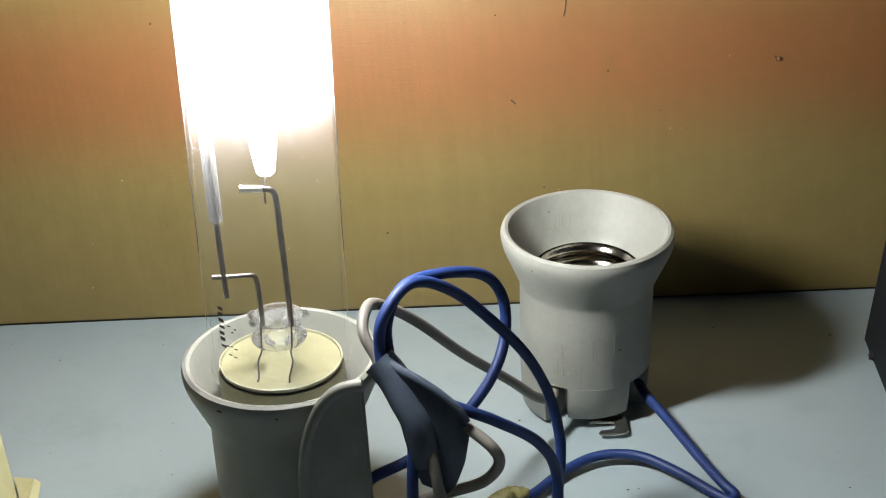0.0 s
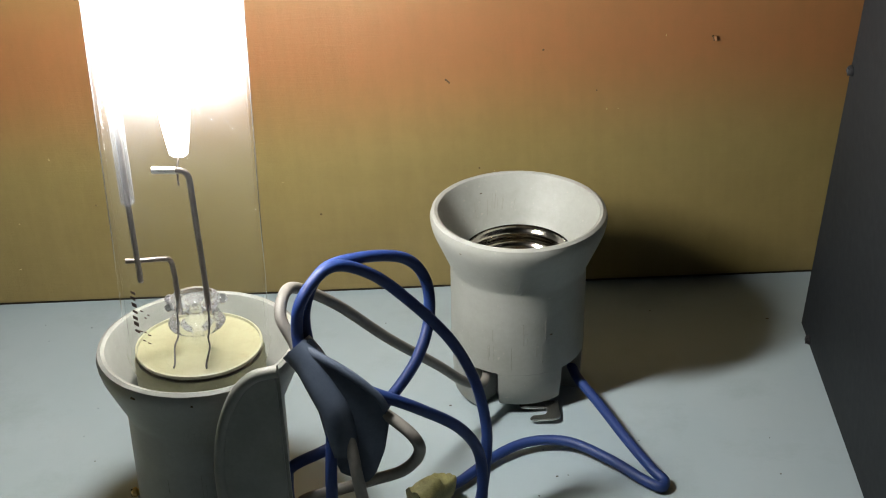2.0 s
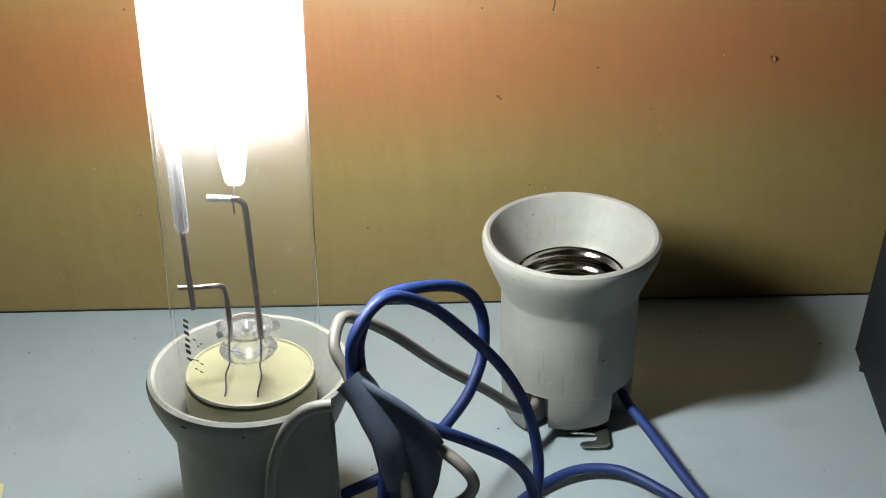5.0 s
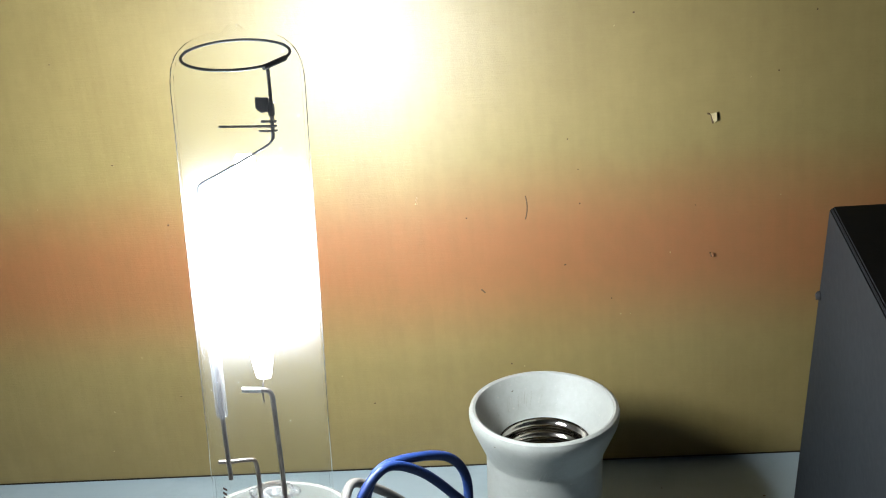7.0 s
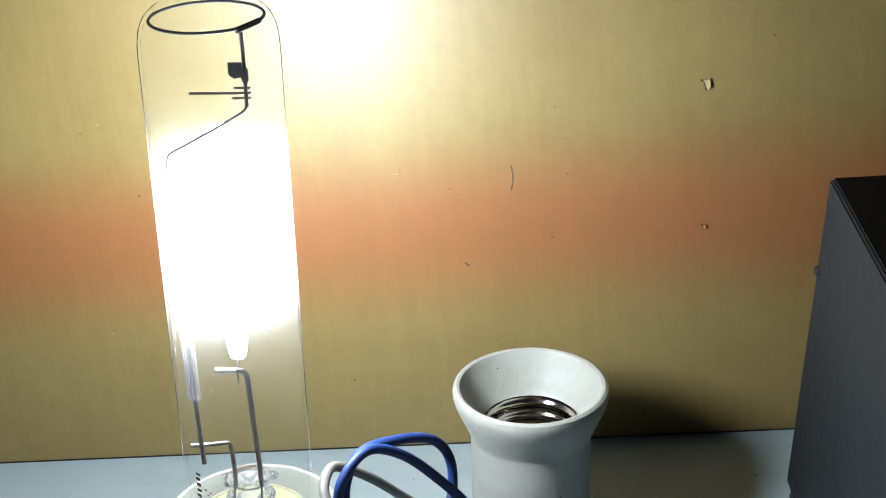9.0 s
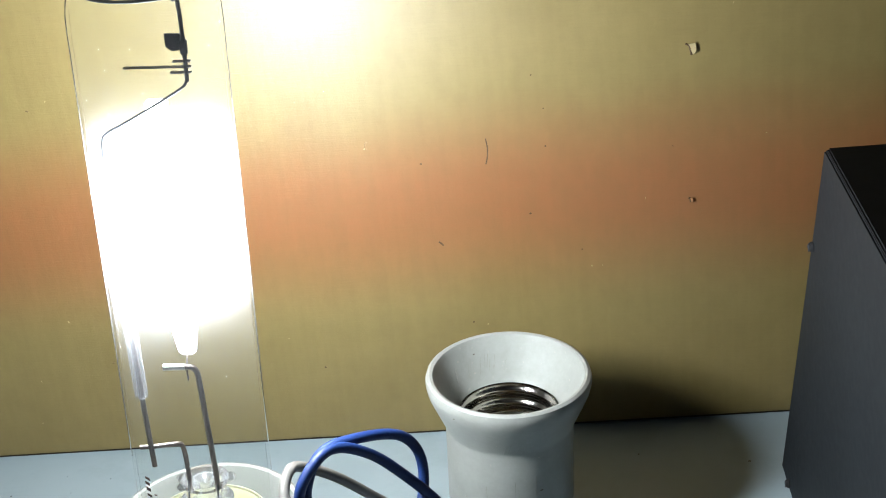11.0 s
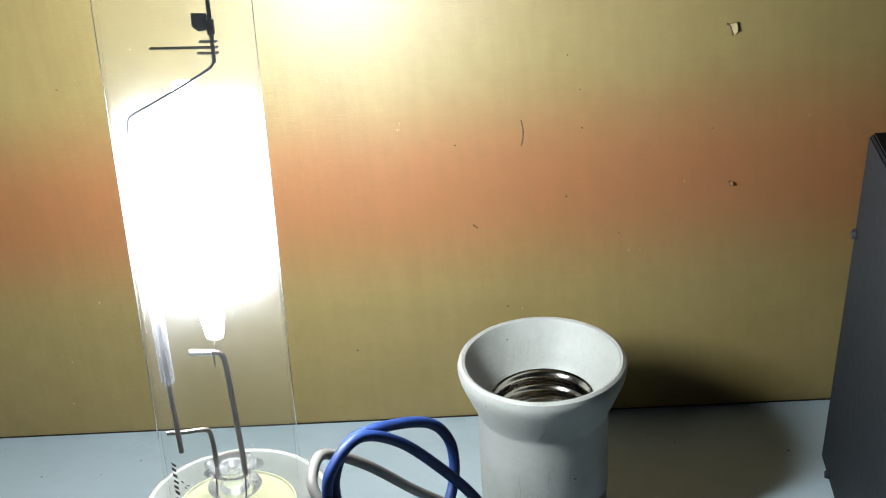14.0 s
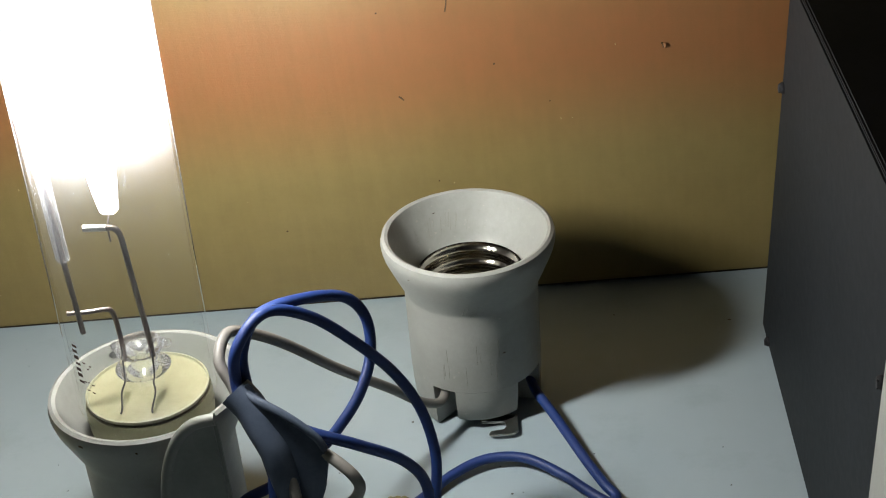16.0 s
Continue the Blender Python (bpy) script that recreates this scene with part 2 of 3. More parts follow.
def slab(outline, depth, bevel=0.0, axis=(0, 0, 1), bm=None):
    """A closed flat outline of 3D points, thickened along axis."""
    own = bmesh.new()
    a = Vector(axis)
    f = own.faces.new([own.verts.new(Vector(p)) for p in outline])
    r = bmesh.ops.extrude_face_region(own, geom=[f])
    bmesh.ops.translate(own, verts=[e for e in r["geom"] if isinstance(e, bmesh.types.BMVert)], vec=a * depth)
    bmesh.ops.recalc_face_normals(own, faces=own.faces)
    if bevel:
        bmesh.ops.bevel(own, geom=own.edges[:], offset=bevel, segments=2, affect="EDGES", clamp_overlap=True)
    return own


def box(x0, x1, y0, y1, z0, z1, bevel=0.0):
    return slab([(x0, y0, z0), (x1, y0, z0), (x1, y1, z0), (x0, y1, z0)], z1 - z0, bevel)


def screw(parent, m, r=0.0020):
    """A pan-head screw with a slot, on the plane through m with its axis along m's z."""
    s = part("screw", lathe([(0, 0.0017), (r * 0.4, 0.0016), (r * 0.75, 0.0012), (r * 0.95, 0.0006), (r, 0.0001), (r, -0.0004), (0, -0.0004)], 24), M_SCREW,
             parent, "small dark steel screw head")
    s.matrix_basis = m
    part("slot", box(-r * 0.7, r * 0.7, -0.0003, 0.0003, 0.0010, 0.00172), M_TUNGSTEN, s)
    return s


# ---- the setting ----
tagged(part("bench_top", box(-0.75, 0.75, -0.75, 0.36, -0.022, 0.0, 0.0015), M_BENCH, smooth=False),
       "pale blue-white laminate bench top with small dirt specks", "bench top", kind="structure")
# unseen room shell, added to close the scene and bounce a little light
tagged(part("floor", box(-1.6, 1.6, -2.0, 1.4, -0.80, -0.75), M_ROOMFLOOR, smooth=False), "dark plain room floor, added out of view", "floor", kind="structure")
tagged(part("ceiling", box(-1.6, 1.6, -2.0, 1.4, 1.75, 1.80), M_PLASTER, smooth=False), "plain ceiling, added out of view", "ceiling", kind="structure")
for name, b in (("wall_north", (-1.6, 1.6, 1.4, 1.5)), ("wall_south", (-1.6, 1.6, -2.1, -2.0)),
                ("wall_east", (1.6, 1.7, -2.1, 1.5)), ("wall_west", (-1.7, -1.6, -2.1, 1.5))):
    tagged(part(name, box(*b, -0.80, 1.80), M_PLASTER, smooth=False), "plain plaster wall, added out of view", "wall", kind="structure")
for x, y in ((-0.70, -0.70), (0.70, -0.70), (-0.70, 0.31), (0.70, 0.31)):
    tagged(part("bench_leg", box(x - 0.03, x + 0.03, y - 0.03, y + 0.03, -0.75, -0.0222, 0.002), M_CASE), "plain square bench leg", "bench leg",
           "legs of the bench", "structure")

# ---- the cardboard sheet at the back ----
WALL_Y = 0.163
card = thing("cardboard_sheet", pose(0, WALL_Y, 0), "upright kraft cardboard sheet with scuffs and a painted band of reddish lamp flicker", "cardboard")
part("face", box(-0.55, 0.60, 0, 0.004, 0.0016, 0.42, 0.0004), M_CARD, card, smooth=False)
# dark-coloured strip stands for the shaded gap between sheet and bench
part("gap_shade_strip", box(-0.55, 0.60, 0.0016, 0.0035, 0.0, 0.0016), M_GAP_SHADE, card, "dark strip painted for the shaded gap under the sheet", smooth=False)


def dent(x, z, r, mat=M_SCRATCH, stretch=1.0, turn=0.0):
    """A small scuffed fleck with an uneven outline, just proud of the sheet."""
    pts = []
    for i in range(9):
        a = 2 * math.pi * i / 9
        k = r * (0.6 + 0.6 * random.random())
        u, w = k * math.cos(a), k * math.sin(a) * stretch
        c, s = math.cos(radians(turn)), math.sin(radians(turn))
        pts.append((x + u * c - w * s, -0.0002, z + u * s + w * c))
    part("scuff", slab(pts, 0.0004, axis=(0, 1, 0)), mat, card, smooth=False)


def scratch(points, r, mat=M_SCRATCH):
    part("scratch", tube([(x, -0.0001, z) for x, z in points], r, 6, 4), mat, card)


def torn_flap(x, z, s, mat=M_TORN):
    pts = [(x, -0.0004, z), (x + 0.0035 * s, -0.0012, z + 0.0006 * s), (x + 0.0038 * s, -0.0016, z - 0.0035 * s), (x + 0.0022 * s, -0.001, z - 0.0052 * s),
           (x + 0.0012 * s, -0.0005, z - 0.0024 * s)]
    part("torn_flap", slab(pts, 0.0003, axis=(0, 1, 0)), mat, card, "lifted paper flap", smooth=False)
    scratch([(x - 0.0012 * s, z + 0.0002 * s), (x + 0.0006 * s, z - 0.0008 * s), (x + 0.0012 * s, z - 0.003 * s), (x + 0.0016 * s, z - 0.0056 * s)], 0.00045)


torn_flap(0.1880, 0.1810, 0.85)
torn_flap(0.1874, 0.1122, 0.36, M_CARD)
scratch([(0.1021, 0.1462), (0.1026, 0.142), (0.1023, 0.138), (0.1014, 0.1345)], 0.0003)
scratch([(0.0779, 0.0994), (0.0789, 0.0985), (0.0797, 0.0975)], 0.0004)
scratch([(0.0512, 0.1485), (0.0506, 0.1468), (0.0509, 0.1452)], 0.0004, M_CARD)
for x, z, r in ((0.1188, 0.1100, 0.0005), (0.1272, 0.1409, 0.0004), (0.1553, 0.2300, 0.0005), (0.1273, 0.1578, 0.0003), (-0.0698, 0.1419, 0.0006),
                (0.0199, 0.0397, 0.0005), (0.0899, 0.0584, 0.0004), (0.1231, 0.1729, 0.0004), (0.0736, 0.1368, 0.0004)):
    dent(x, z, r)
for _ in range(30):
    dent(random.uniform(-0.14, 0.25), random.uniform(0.01, 0.25), random.uniform(0.00018, 0.0004), random.choice((M_SCRATCH, M_TORN, M_TORN)),
         random.uniform(0.8, 2.2), random.uniform(0, 180))

# ---- the equipment case at the side ----
CASE_X = 0.2205
case = thing("equipment_case", pose(CASE_X, 0, 0), "dark grey equipment case with a black top and dark screws", "equipment case")
part("side_panel", slab([(0, 0.122, 0.0), (0, -0.065, 0.0), (0, -0.106, 0.177), (0, 0.050, 0.177)], 0.0025, 0.0006, (1, 0, 0)), M_CASE, case,
     "dark grey painted side panel", smooth=False)
part("front_bezel", slab([(-0.002, -0.0665, 0.0), (-0.002, -0.130, 0.0), (-0.002, -0.170, 0.177), (-0.002, -0.1075, 0.177)], 0.012, 0.001, (1, 0, 0)),
     M_PORCELAIN, case, "glossy white front bezel", smooth=False)
part("body", slab([(0.0032, 0.120, 0.0005), (0.0032, -0.062, 0.0005), (0.0032, -0.102, 0.1745), (0.0032, 0.048, 0.1745)], 0.25, 0.001, (1, 0, 0)), M_BLACK,
     case, "black sheet-metal body", smooth=False)
part("top_cover", box(0.0008, 0.254, -0.102, 0.049, 0.1752, 0.1782, 0.0006), M_BLACK, case, "matt black top cover", smooth=False)
for y, z in ((0.0650, 0.1333), (0.1040, 0.0030), (-0.0895, 0.1240)):
    screw(case, pose(-0.0002, y, z, 0, -90, 20))


# ---- porcelain lamp holders ----
def lamp_holder(m, label, base_turn):
    """Flared rim, straight barrel, threaded shell, notched foot; 77 mm high."""
    h = thing("lamp_holder", m, label, "lamp holder", "porcelain lamp holders")
    body = [(0.0195, 0.020), (0.0257, 0.0194), (0.0257, 0.021), (0.0257, 0.0470), (0.0257, 0.0535), (0.0259, 0.0549), (0.0264, 0.0562), (0.0290, 0.0622),
            (0.0315, 0.0682), (0.0322, 0.0700),
            (0.0328, 0.0725), (0.0330, 0.0745), (0.0325, 0.0763), (0.0313, 0.0770), (0.0301, 0.0766), (0.0294, 0.0752), (0.0283, 0.0715), (0.0258, 0.0668),
            (0.0232, 0.0617), (0.0216, 0.0588), (0.0208, 0.0580), (0.0206, 0.050), (0.0205, 0.030), (0.0195, 0.020)]
    part("barrel", lathe(body, 96, wobble=0.0016), M_PORCELAIN, h)
    shell = []
    for i in range(61):
        z = 0.0585 - i * 0.00060
        shell.append((0.0196 + 0.0008 * math.cos(2 * math.pi * i / 10.5), z))
    shell = [(0.0205, 0.0589), (0.0200, 0.0593)] + shell + [(0.0204, 0.0214), (0.0205, 0.0589)]
    part("threaded_shell", lathe(shell, 72, wobble=0.004), M_SHELL, h, "bright ribbed steel screw shell")
    part("contact_floor", lathe([(0.0204, 0.0206), (0.0204, 0.0222), (0.008, 0.0226), (0, 0.0226)], 48), M_PORCELAIN, h)
    part("centre_contact", lathe([(0.0065, 0.0227), (0.0065, 0.0245), (0.005, 0.0262), (0, 0.0268)], 32), M_STEEL, h, "steel centre contact")
    part("core", lathe([(0, 0.0), (0.0125, 0.0), (0.0130, 0.001), (0.0130, 0.0200), (0, 0.0200)], 40), M_PORCELAIN, h)
    for a0, a1, r, rb, low in ((-107, -50, 0.0257, 0.0244, 0.0046), (-216, -129, 0.0257, 0.0248, 0.0), (-16, 130, 0.0257, 0.0250, 0.0)):
        bm = lathe([(0.0132, low), (rb - 0.0010, low), (rb, low + 0.0012), (r - 0.0003, 0.0130), (r, 0.01938), (0.0132, 0.01938), (0.0132, low)], 18, a0=a0, a1=a1)
        bmesh.ops.holes_fill(bm, edges=[e for e in bm.edges if e.is_boundary])
        bmesh.ops.remove_doubles(bm, verts=bm.verts, dist=1e-6)
        f = part("foot", bm, M_PORCELAIN, h)
        f.matrix_basis = pose(0, 0, 0, 0, 0, base_turn)
    # fine cracks and rub marks in the glaze
    rnd = random.Random(4)
    for i in range(11):
        a, z = radians(-92 + rnd.uniform(-34, 30)), rnd.uniform(0.030, 0.046)
        n = rnd.uniform(0.004, 0.010)
        r = 0.02572
        part("glaze_crack", tube([(r * math.cos(a + k * 0.004), r * math.sin(a + k * 0.004), z - n * k) for k in (0, 0.5, 1)], 0.00006, 5, 3), M_CRAZE, h)
    for i in range(14):
        a = radians(98 + rnd.uniform(-6, 58))
        z = rnd.uniform(0.0625, 0.0650)
        pts = []
        for k in (0, 0.5, 1):
            zz = z + 0.0050 * k
            r = 0.0232 + (zz - 0.0617) * 0.52 - 0.00008
            pts.append((r * math.cos(a - 0.05 * k), r * math.sin(a - 0.05 * k), zz))
        part("rub_mark", tube(pts, 0.00005, 5, 3), M_CRAZE, h)
    for i in range(5):
        a = radians(-96 + i * 4.0 + rnd.uniform(-1, 1))
        z = 0.0575 + rnd.uniform(-0.001, 0.001)
        pts = [((0.0258 + 0.43 * max(0, zz - 0.055)) * math.cos(a + 0.05 * k), (0.0258 + 0.43 * max(0, zz - 0.055)) * math.sin(a + 0.05 * k), zz)
               for k, zz in ((0, z - 0.002), (0.5, z), (1, z + 0.0025))]
        part("impressed_mark", tube(pts, 0.00015, 5, 3), M_PORCELAIN, h)
    return h


S2 = Vector((0.1026, 0.0870, 0.0004))
holder_b = lamp_holder(pose(*S2, 1.2, 2.9, 0), "empty white porcelain lamp holder with a steel screw shell", 0)
holder_a = lamp_holder(pose(-0.0012, 0, 0.0010, 0, 2.7, 0), "white porcelain lamp holder carrying the lit lamp", 30)



def chip(parent, a, r, z, size, lean):
    """A small dark chip in the glaze at azimuth a, its face turned outwards (lean: degrees above level)."""
    bm = bmesh.new()
    rim = []
    for i in range(8):
        b = 2 * math.pi * i / 8
        k = size * random.uniform(0.6, 1.3)
        rim.append(bm.verts.new((0.00004, k * 1.5 * math.cos(b), k * math.sin(b))))
    tip = bm.verts.new((0.00022, 0, 0))
    for i in range(8):
        bm.faces.new((rim[i], rim[(i + 1) % 8], tip))
    c = part("chip", bm, M_SCRATCH, parent, "dark chip in the glaze", smooth=False)
    c.matrix_basis = pose(r * math.cos(radians(a)), r * math.sin(radians(a)), z, 0, -lean, a)


chip(holder_a, -118, 0.0329, 0.0738, 0.0007, 0)
chip(holder_a, -150, 0.0329, 0.0738, 0.0004, 0)
chip(holder_a, -84, 0.0329, 0.0732, 0.0004, 0)
chip(holder_b, 121, 0.0277, 0.0708, 0.0004, 205)
chip(holder_b, -130, 0.0326, 0.0714, 0.0004, -20)
chip(holder_b, -62, 0.0258, 0.0360, 0.0004, 0)

# brass binding screw low on the lit lamp's holder
bs = part("binding_screw", lathe([(0, 0.0030), (0.0009, 0.0029), (0.0017, 0.0022), (0.0019, 0.0012), (0.0012, 0.0008), (0.0011, -0.0012), (0, -0.0012)], 20), M_BRASS, holder_a, "small brass binding screw")
bs.matrix_basis = pose(-0.0247, -0.0060, 0.0200, 0, -90, 13)
part("slot", box(-0.0014, 0.0014, -0.0002, 0.0002, 0.0024, 0.0031), M_BLACK, bs)

# forked terminal on the empty holder's foot
fork = thing("fork_terminal", pose(0.1108, 0.0625, 0), "bright metal fork terminal lying under the lamp holder", "terminal")
pts = [(-0.0072, 0.0060, 0.0016), (0.0075, 0.0060, 0.0016), (0.0080, -0.0050, 0.0016), (0.0062, -0.0066, 0.0016), (-0.0024, -0.0068, 0.0016), (-0.0036, -0.0056, 0.0016), (-0.0026, -0.0036, 0.0016),
       (0.0022, -0.0030, 0.0016), (0.0034, -0.0008, 0.0016), (0.0024, 0.0014, 0.0016), (-0.0064, 0.0020, 0.0016), (-0.0074, 0.0034, 0.0016)]
part("fork", slab(pts, 0.0009, 0.0003), M_STEEL, fork)
part("shank", box(-0.004, 0.004, 0.003, 0.009, 0.0, 0.0015, 0.0003), M_SHELL, fork)

# ---- the burning lamp ----
AX0, AX1 = Vector((0.0022, 0.0, 0.0755)), Vector((0.0123, 0.0029, 0.2653))
up = (AX1 - AX0).normalized()
LAMP = Matrix.Translation(AX0 - up * 0.0755) @ Vector((0, 0, 1)).rotation_difference(up).to_matrix().to_4x4()
lamp = thing("discharge_lamp", LAMP, "lit clear tubular discharge lamp standing in the porcelain holder", "lamp")
R = 0.0230
dome = [(R, 0.2520), (R * 0.995, 0.2570), (R * 0.965, 0.2615), (R * 0.89, 0.2655), (R * 0.76, 0.2685), (R * 0.55, 0.2705), (R * 0.3, 0.2714), (0.0042, 0.2720),
        (0.0030, 0.2738), (0.0016, 0.2750), (0, 0.2754)]
bulb = part("bulb", lathe([(R * 0.86, 0.0690), (R * 0.95, 0.0715), (R, 0.0760), (R, 0.11), (R, 0.16), (R, 0.21)] + dome, 96), M_GLASS, lamp,
            "clear glass tubular bulb")
inner = [(0.0, 0.2690), (R * 0.5, 0.2684), (R * 0.76, 0.2664), (R * 0.88, 0.2632), (R * 0.93, 0.2590), (R * 0.945, 0.2520), (R * 0.945, 0.11), (R * 0.945, 0.0765)]
part("bulb_lining", lathe(inner, 96), M_LINING, lamp, "inner glass surface")
# screw cap hidden in the holder, and the pale shield over it
cap = [(0.0, 0.0272), (0.006, 0.0272), (0.012, 0.0300)]
for i in range(29):
    cap.append((0.0180 + 0.0007 * math.cos(2 * math.pi * i / 10.5), 0.0300 + i * 0.0012))
cap += [(0.0192, 0.0645), (0.0196, 0.0680), (0.0180, 0.0690), (0.0, 0.0690)]
part("screw_cap", lathe(cap, 64), M_STEEL, lamp, "ribbed steel screw cap")
part("collar", lathe([(0.0200, 0.0650), (0.0209, 0.0655), (0.0210, 0.0725), (0.0206, 0.0742), (0.0198, 0.0742), (0.0197, 0.0650), (0.0200, 0.0650)], 64), M_SHIELD,
     lamp, "pale cemented collar")
part("heat_shield", lathe([(0, 0.0748), (0.0188, 0.0748), (0.0196, 0.0752), (0.0196, 0.0757), (0.0188, 0.0759), (0, 0.0759)], 64), M_SHIELD, lamp,
     "round cream heat shield")
part("shield_rim", lathe([(0.0196, 0.0752), (0.0203, 0.0753), (0.0204, 0.0764), (0.0198, 0.0766), (0.0196, 0.0752)], 64), M_RIM, lamp, "thin pale rim")
# glass stem: flared foot, neck, pressed top
stem = [(0.0058, 0.0762), (0.0056, 0.0800), (0.0058, 0.0822), (0.0070, 0.0832), (0.0086, 0.0838), (0.0090, 0.0846), (0.0085, 0.0854), (0.0066, 0.0858),
        (0.0046, 0.0868), (0.0040, 0.0885), (0.0044, 0.0900), (0.0064, 0.0908), (0.0078, 0.0914), (0.0081, 0.0924), (0.0076, 0.0934), (0.0060, 0.0939), (0.0040, 0.0943), (0.0, 0.0945)]
part("glass_stem", lathe(stem, 48, wobble=0.02), M_STEM, lamp, "moulded glass stem")
part("stem_core", lathe([(0.0020, 0.0764), (0.0020, 0.0815), (0.0048, 0.0832), (0.0052, 0.0842), (0.0030, 0.0852), (0.0020, 0.0880), (0.0022, 0.0902), (0.0048, 0.0916), (0.0044, 0.0927),
                         (0, 0.0932)], 32), M_PRESS, lamp, "pressed glass seal")
for a, z, k in ((15, 0.0918, 0.0018), (168, 0.0915, 0.0017), (215, 0.0925, 0.0014), (330, 0.0905, 0.0015)):
    # glass beads melted round the lead-ins
    b = part("glass_bead", lathe([(0, -k), (k * 0.7, -k * 0.7), (k, 0), (k * 0.7, k * 0.7), (0, k)], 16), M_PRESS, lamp)
    b.matrix_basis = pose(0.0088 * math.cos(radians(a)), 0.0088 * math.sin(radians(a)), z, 20, 10, 0)
for s in (-1, 1):
    part("lead_wire", tube([(s * 0.0052, -0.0152, 0.0764), (s * 0.0050, -0.0135, 0.0775), (s * 0.0056, -0.0095, 0.0806), (s * 0.0048, -0.0070, 0.0828), (s * 0.0050, -0.0050, 0.0850), (s * 0.0049, -0.0025, 0.0955)],
                           0.00030, 8), M_DARK_METAL, lamp)
part("tall_post", tube([(0.0048, -0.0023, 0.0900), (0.0048, -0.0035, 0.1020), (0.0048, -0.0067, 0.1203), (0.0047, -0.0090, 0.1360), (0.0044, -0.0098, 0.1402), (0.0030, -0.0100, 0.1419),
                        (0.0008, -0.0100, 0.1421)], 0.00095, 10), M_WIRE_METAL, lamp, "nickel support post")
# the bar's pale colour stands in for strong arc light on it
part("cross_bar", tube([(0.0010, -0.0100, 0.1421), (-0.0022, -0.0100, 0.1421), (-0.0061, -0.0100, 0.1421)], 0.0011, 10, flat=1.25), M_BAR, lamp, "cross bar coloured pale for the arc's light on it")
part("bracket_wire", tube([(-0.0046, -0.0023, 0.0900), (-0.0047, -0.0023, 0.0976), (-0.0050, -0.0026, 0.1050), (-0.0056, -0.0033, 0.1084), (-0.0072, -0.0042, 0.1094), (-0.0130, -0.0068, 0.1102),
                           (-0.0182, -0.0082, 0.1107)], 0.00085, 10), M_WIRE_METAL, lamp)
part("side_rod", tube([(-0.0137, -0.0096, 0.1042), (-0.0141, -0.0100, 0.1180), (-0.0143, -0.0108, 0.1322), (-0.0145, -0.0112, 0.1500), (-0.0150, -0.0113, 0.1690), (-0.0160, -0.0110, 0.1900),
                       (-0.0165, -0.0104, 0.2080)], 0.0009, 10), M_WIRE_METAL, lamp)
part("glass_sleeve", tube([(-0.0143, -0.0108, 0.1318), (-0.0145, -0.0112, 0.1500), (-0.0150, -0.0113, 0.1690), (-0.0160, -0.0110, 0.1900), (-0.0165, -0.0104, 0.2060)], 0.0021, 16),
     M_QUARTZ, lamp,
     "clear glass sleeve")
# arc tube: pinched quartz ends, glowing middle
part("arc", lathe([(0, 0.1630), (0.0040, 0.1640), (0.0064, 0.1670), (0.0070, 0.1715), (0.0070, 0.2075), (0.0064, 0.2120), (0.0040, 0.2150), (0, 0.2160)], 32),
     M_ARC, lamp, "white-hot glowing arc")
part("arc_tube", lathe([(0, 0.1590), (0.0045, 0.1600), (0.0084, 0.1635), (0.0100, 0.1690), (0.0103, 0.1760), (0.0103, 0.2080), (0.0098, 0.2150), (0.0078, 0.2200), (0.0040, 0.2225), (0, 0.2230)], 40),
     M_ARC_QUARTZ, lamp, "quartz arc tube whitened to widen the arc's glare")
part("lower_pinch", slab([(-0.0010, -0.0076, 0.1450), (0.0040, -0.0076, 0.1450), (0.0052, -0.0076, 0.1530), (0.0062, -0.0076, 0.1640), (-0.0036, -0.0076, 0.1640), (-0.0024, -0.0076, 0.1530)], 0.0036, 0.0007, (0, 1, 0)), M_PINCH, lamp, "glowing pinched quartz end")
part("upper_pinch", box(-0.0034, 0.0034, -0.0018, 0.0018, 0.2206, 0.2290, 0.0008), M_PINCH, lamp, "pinched quartz end")
part("tail_wire", tube([(0.0014, -0.0060, 0.1452), (0.0014, -0.0085, 0.1435), (0.0014, -0.0100, 0.1414), (0.0016, -0.0106, 0.1375)], 0.0003, 8), M_WIRE_METAL, lamp)
# upper frame: ring spring, post, getter tab, straps, slanted wire
ring = [(0.0184 * math.cos(2 * math.pi * i / 48), 0.0184 * math.sin(2 * math.pi * i / 48), 0.2648 + 0.0006 * math.sin(2 * math.pi * i / 48)) for i in range(49)]
part("spring_ring", tube(ring, 0.00052, 10, 2), M_TUNGSTEN, lamp, "dark spring wire ring")
part("ring_overlap", tube([(0.0120, -0.0140, 0.2638), (0.0154, -0.0101, 0.2645), (0.0178, -0.0050, 0.2646)], 0.0010, 10), M_TUNGSTEN, lamp)
part("upper_post", tube([(0.0128, -0.0110, 0.2625), (0.0126, -0.0090, 0.2560), (0.0124, -0.0082, 0.2450), (0.0122, -0.0080, 0.2372)], 0.00062, 10), M_TUNGSTEN, lamp)
part("getter_tab", slab([(0.0118, -0.0088, 0.2520), (0.0074, -0.0092, 0.2522), (0.0072, -0.0092, 0.2484), (0.0090, -0.0092, 0.2468), (0.0118, -0.0088, 0.2472)], 0.0006, 0.0001, (0, 1, 0)),
     M_DARK_METAL, lamp, "small dark metal tab")
part("post_clip", box(0.0114, 0.0134, -0.0092, -0.0070, 0.2455, 0.2500, 0.0003), M_TUNGSTEN, lamp)
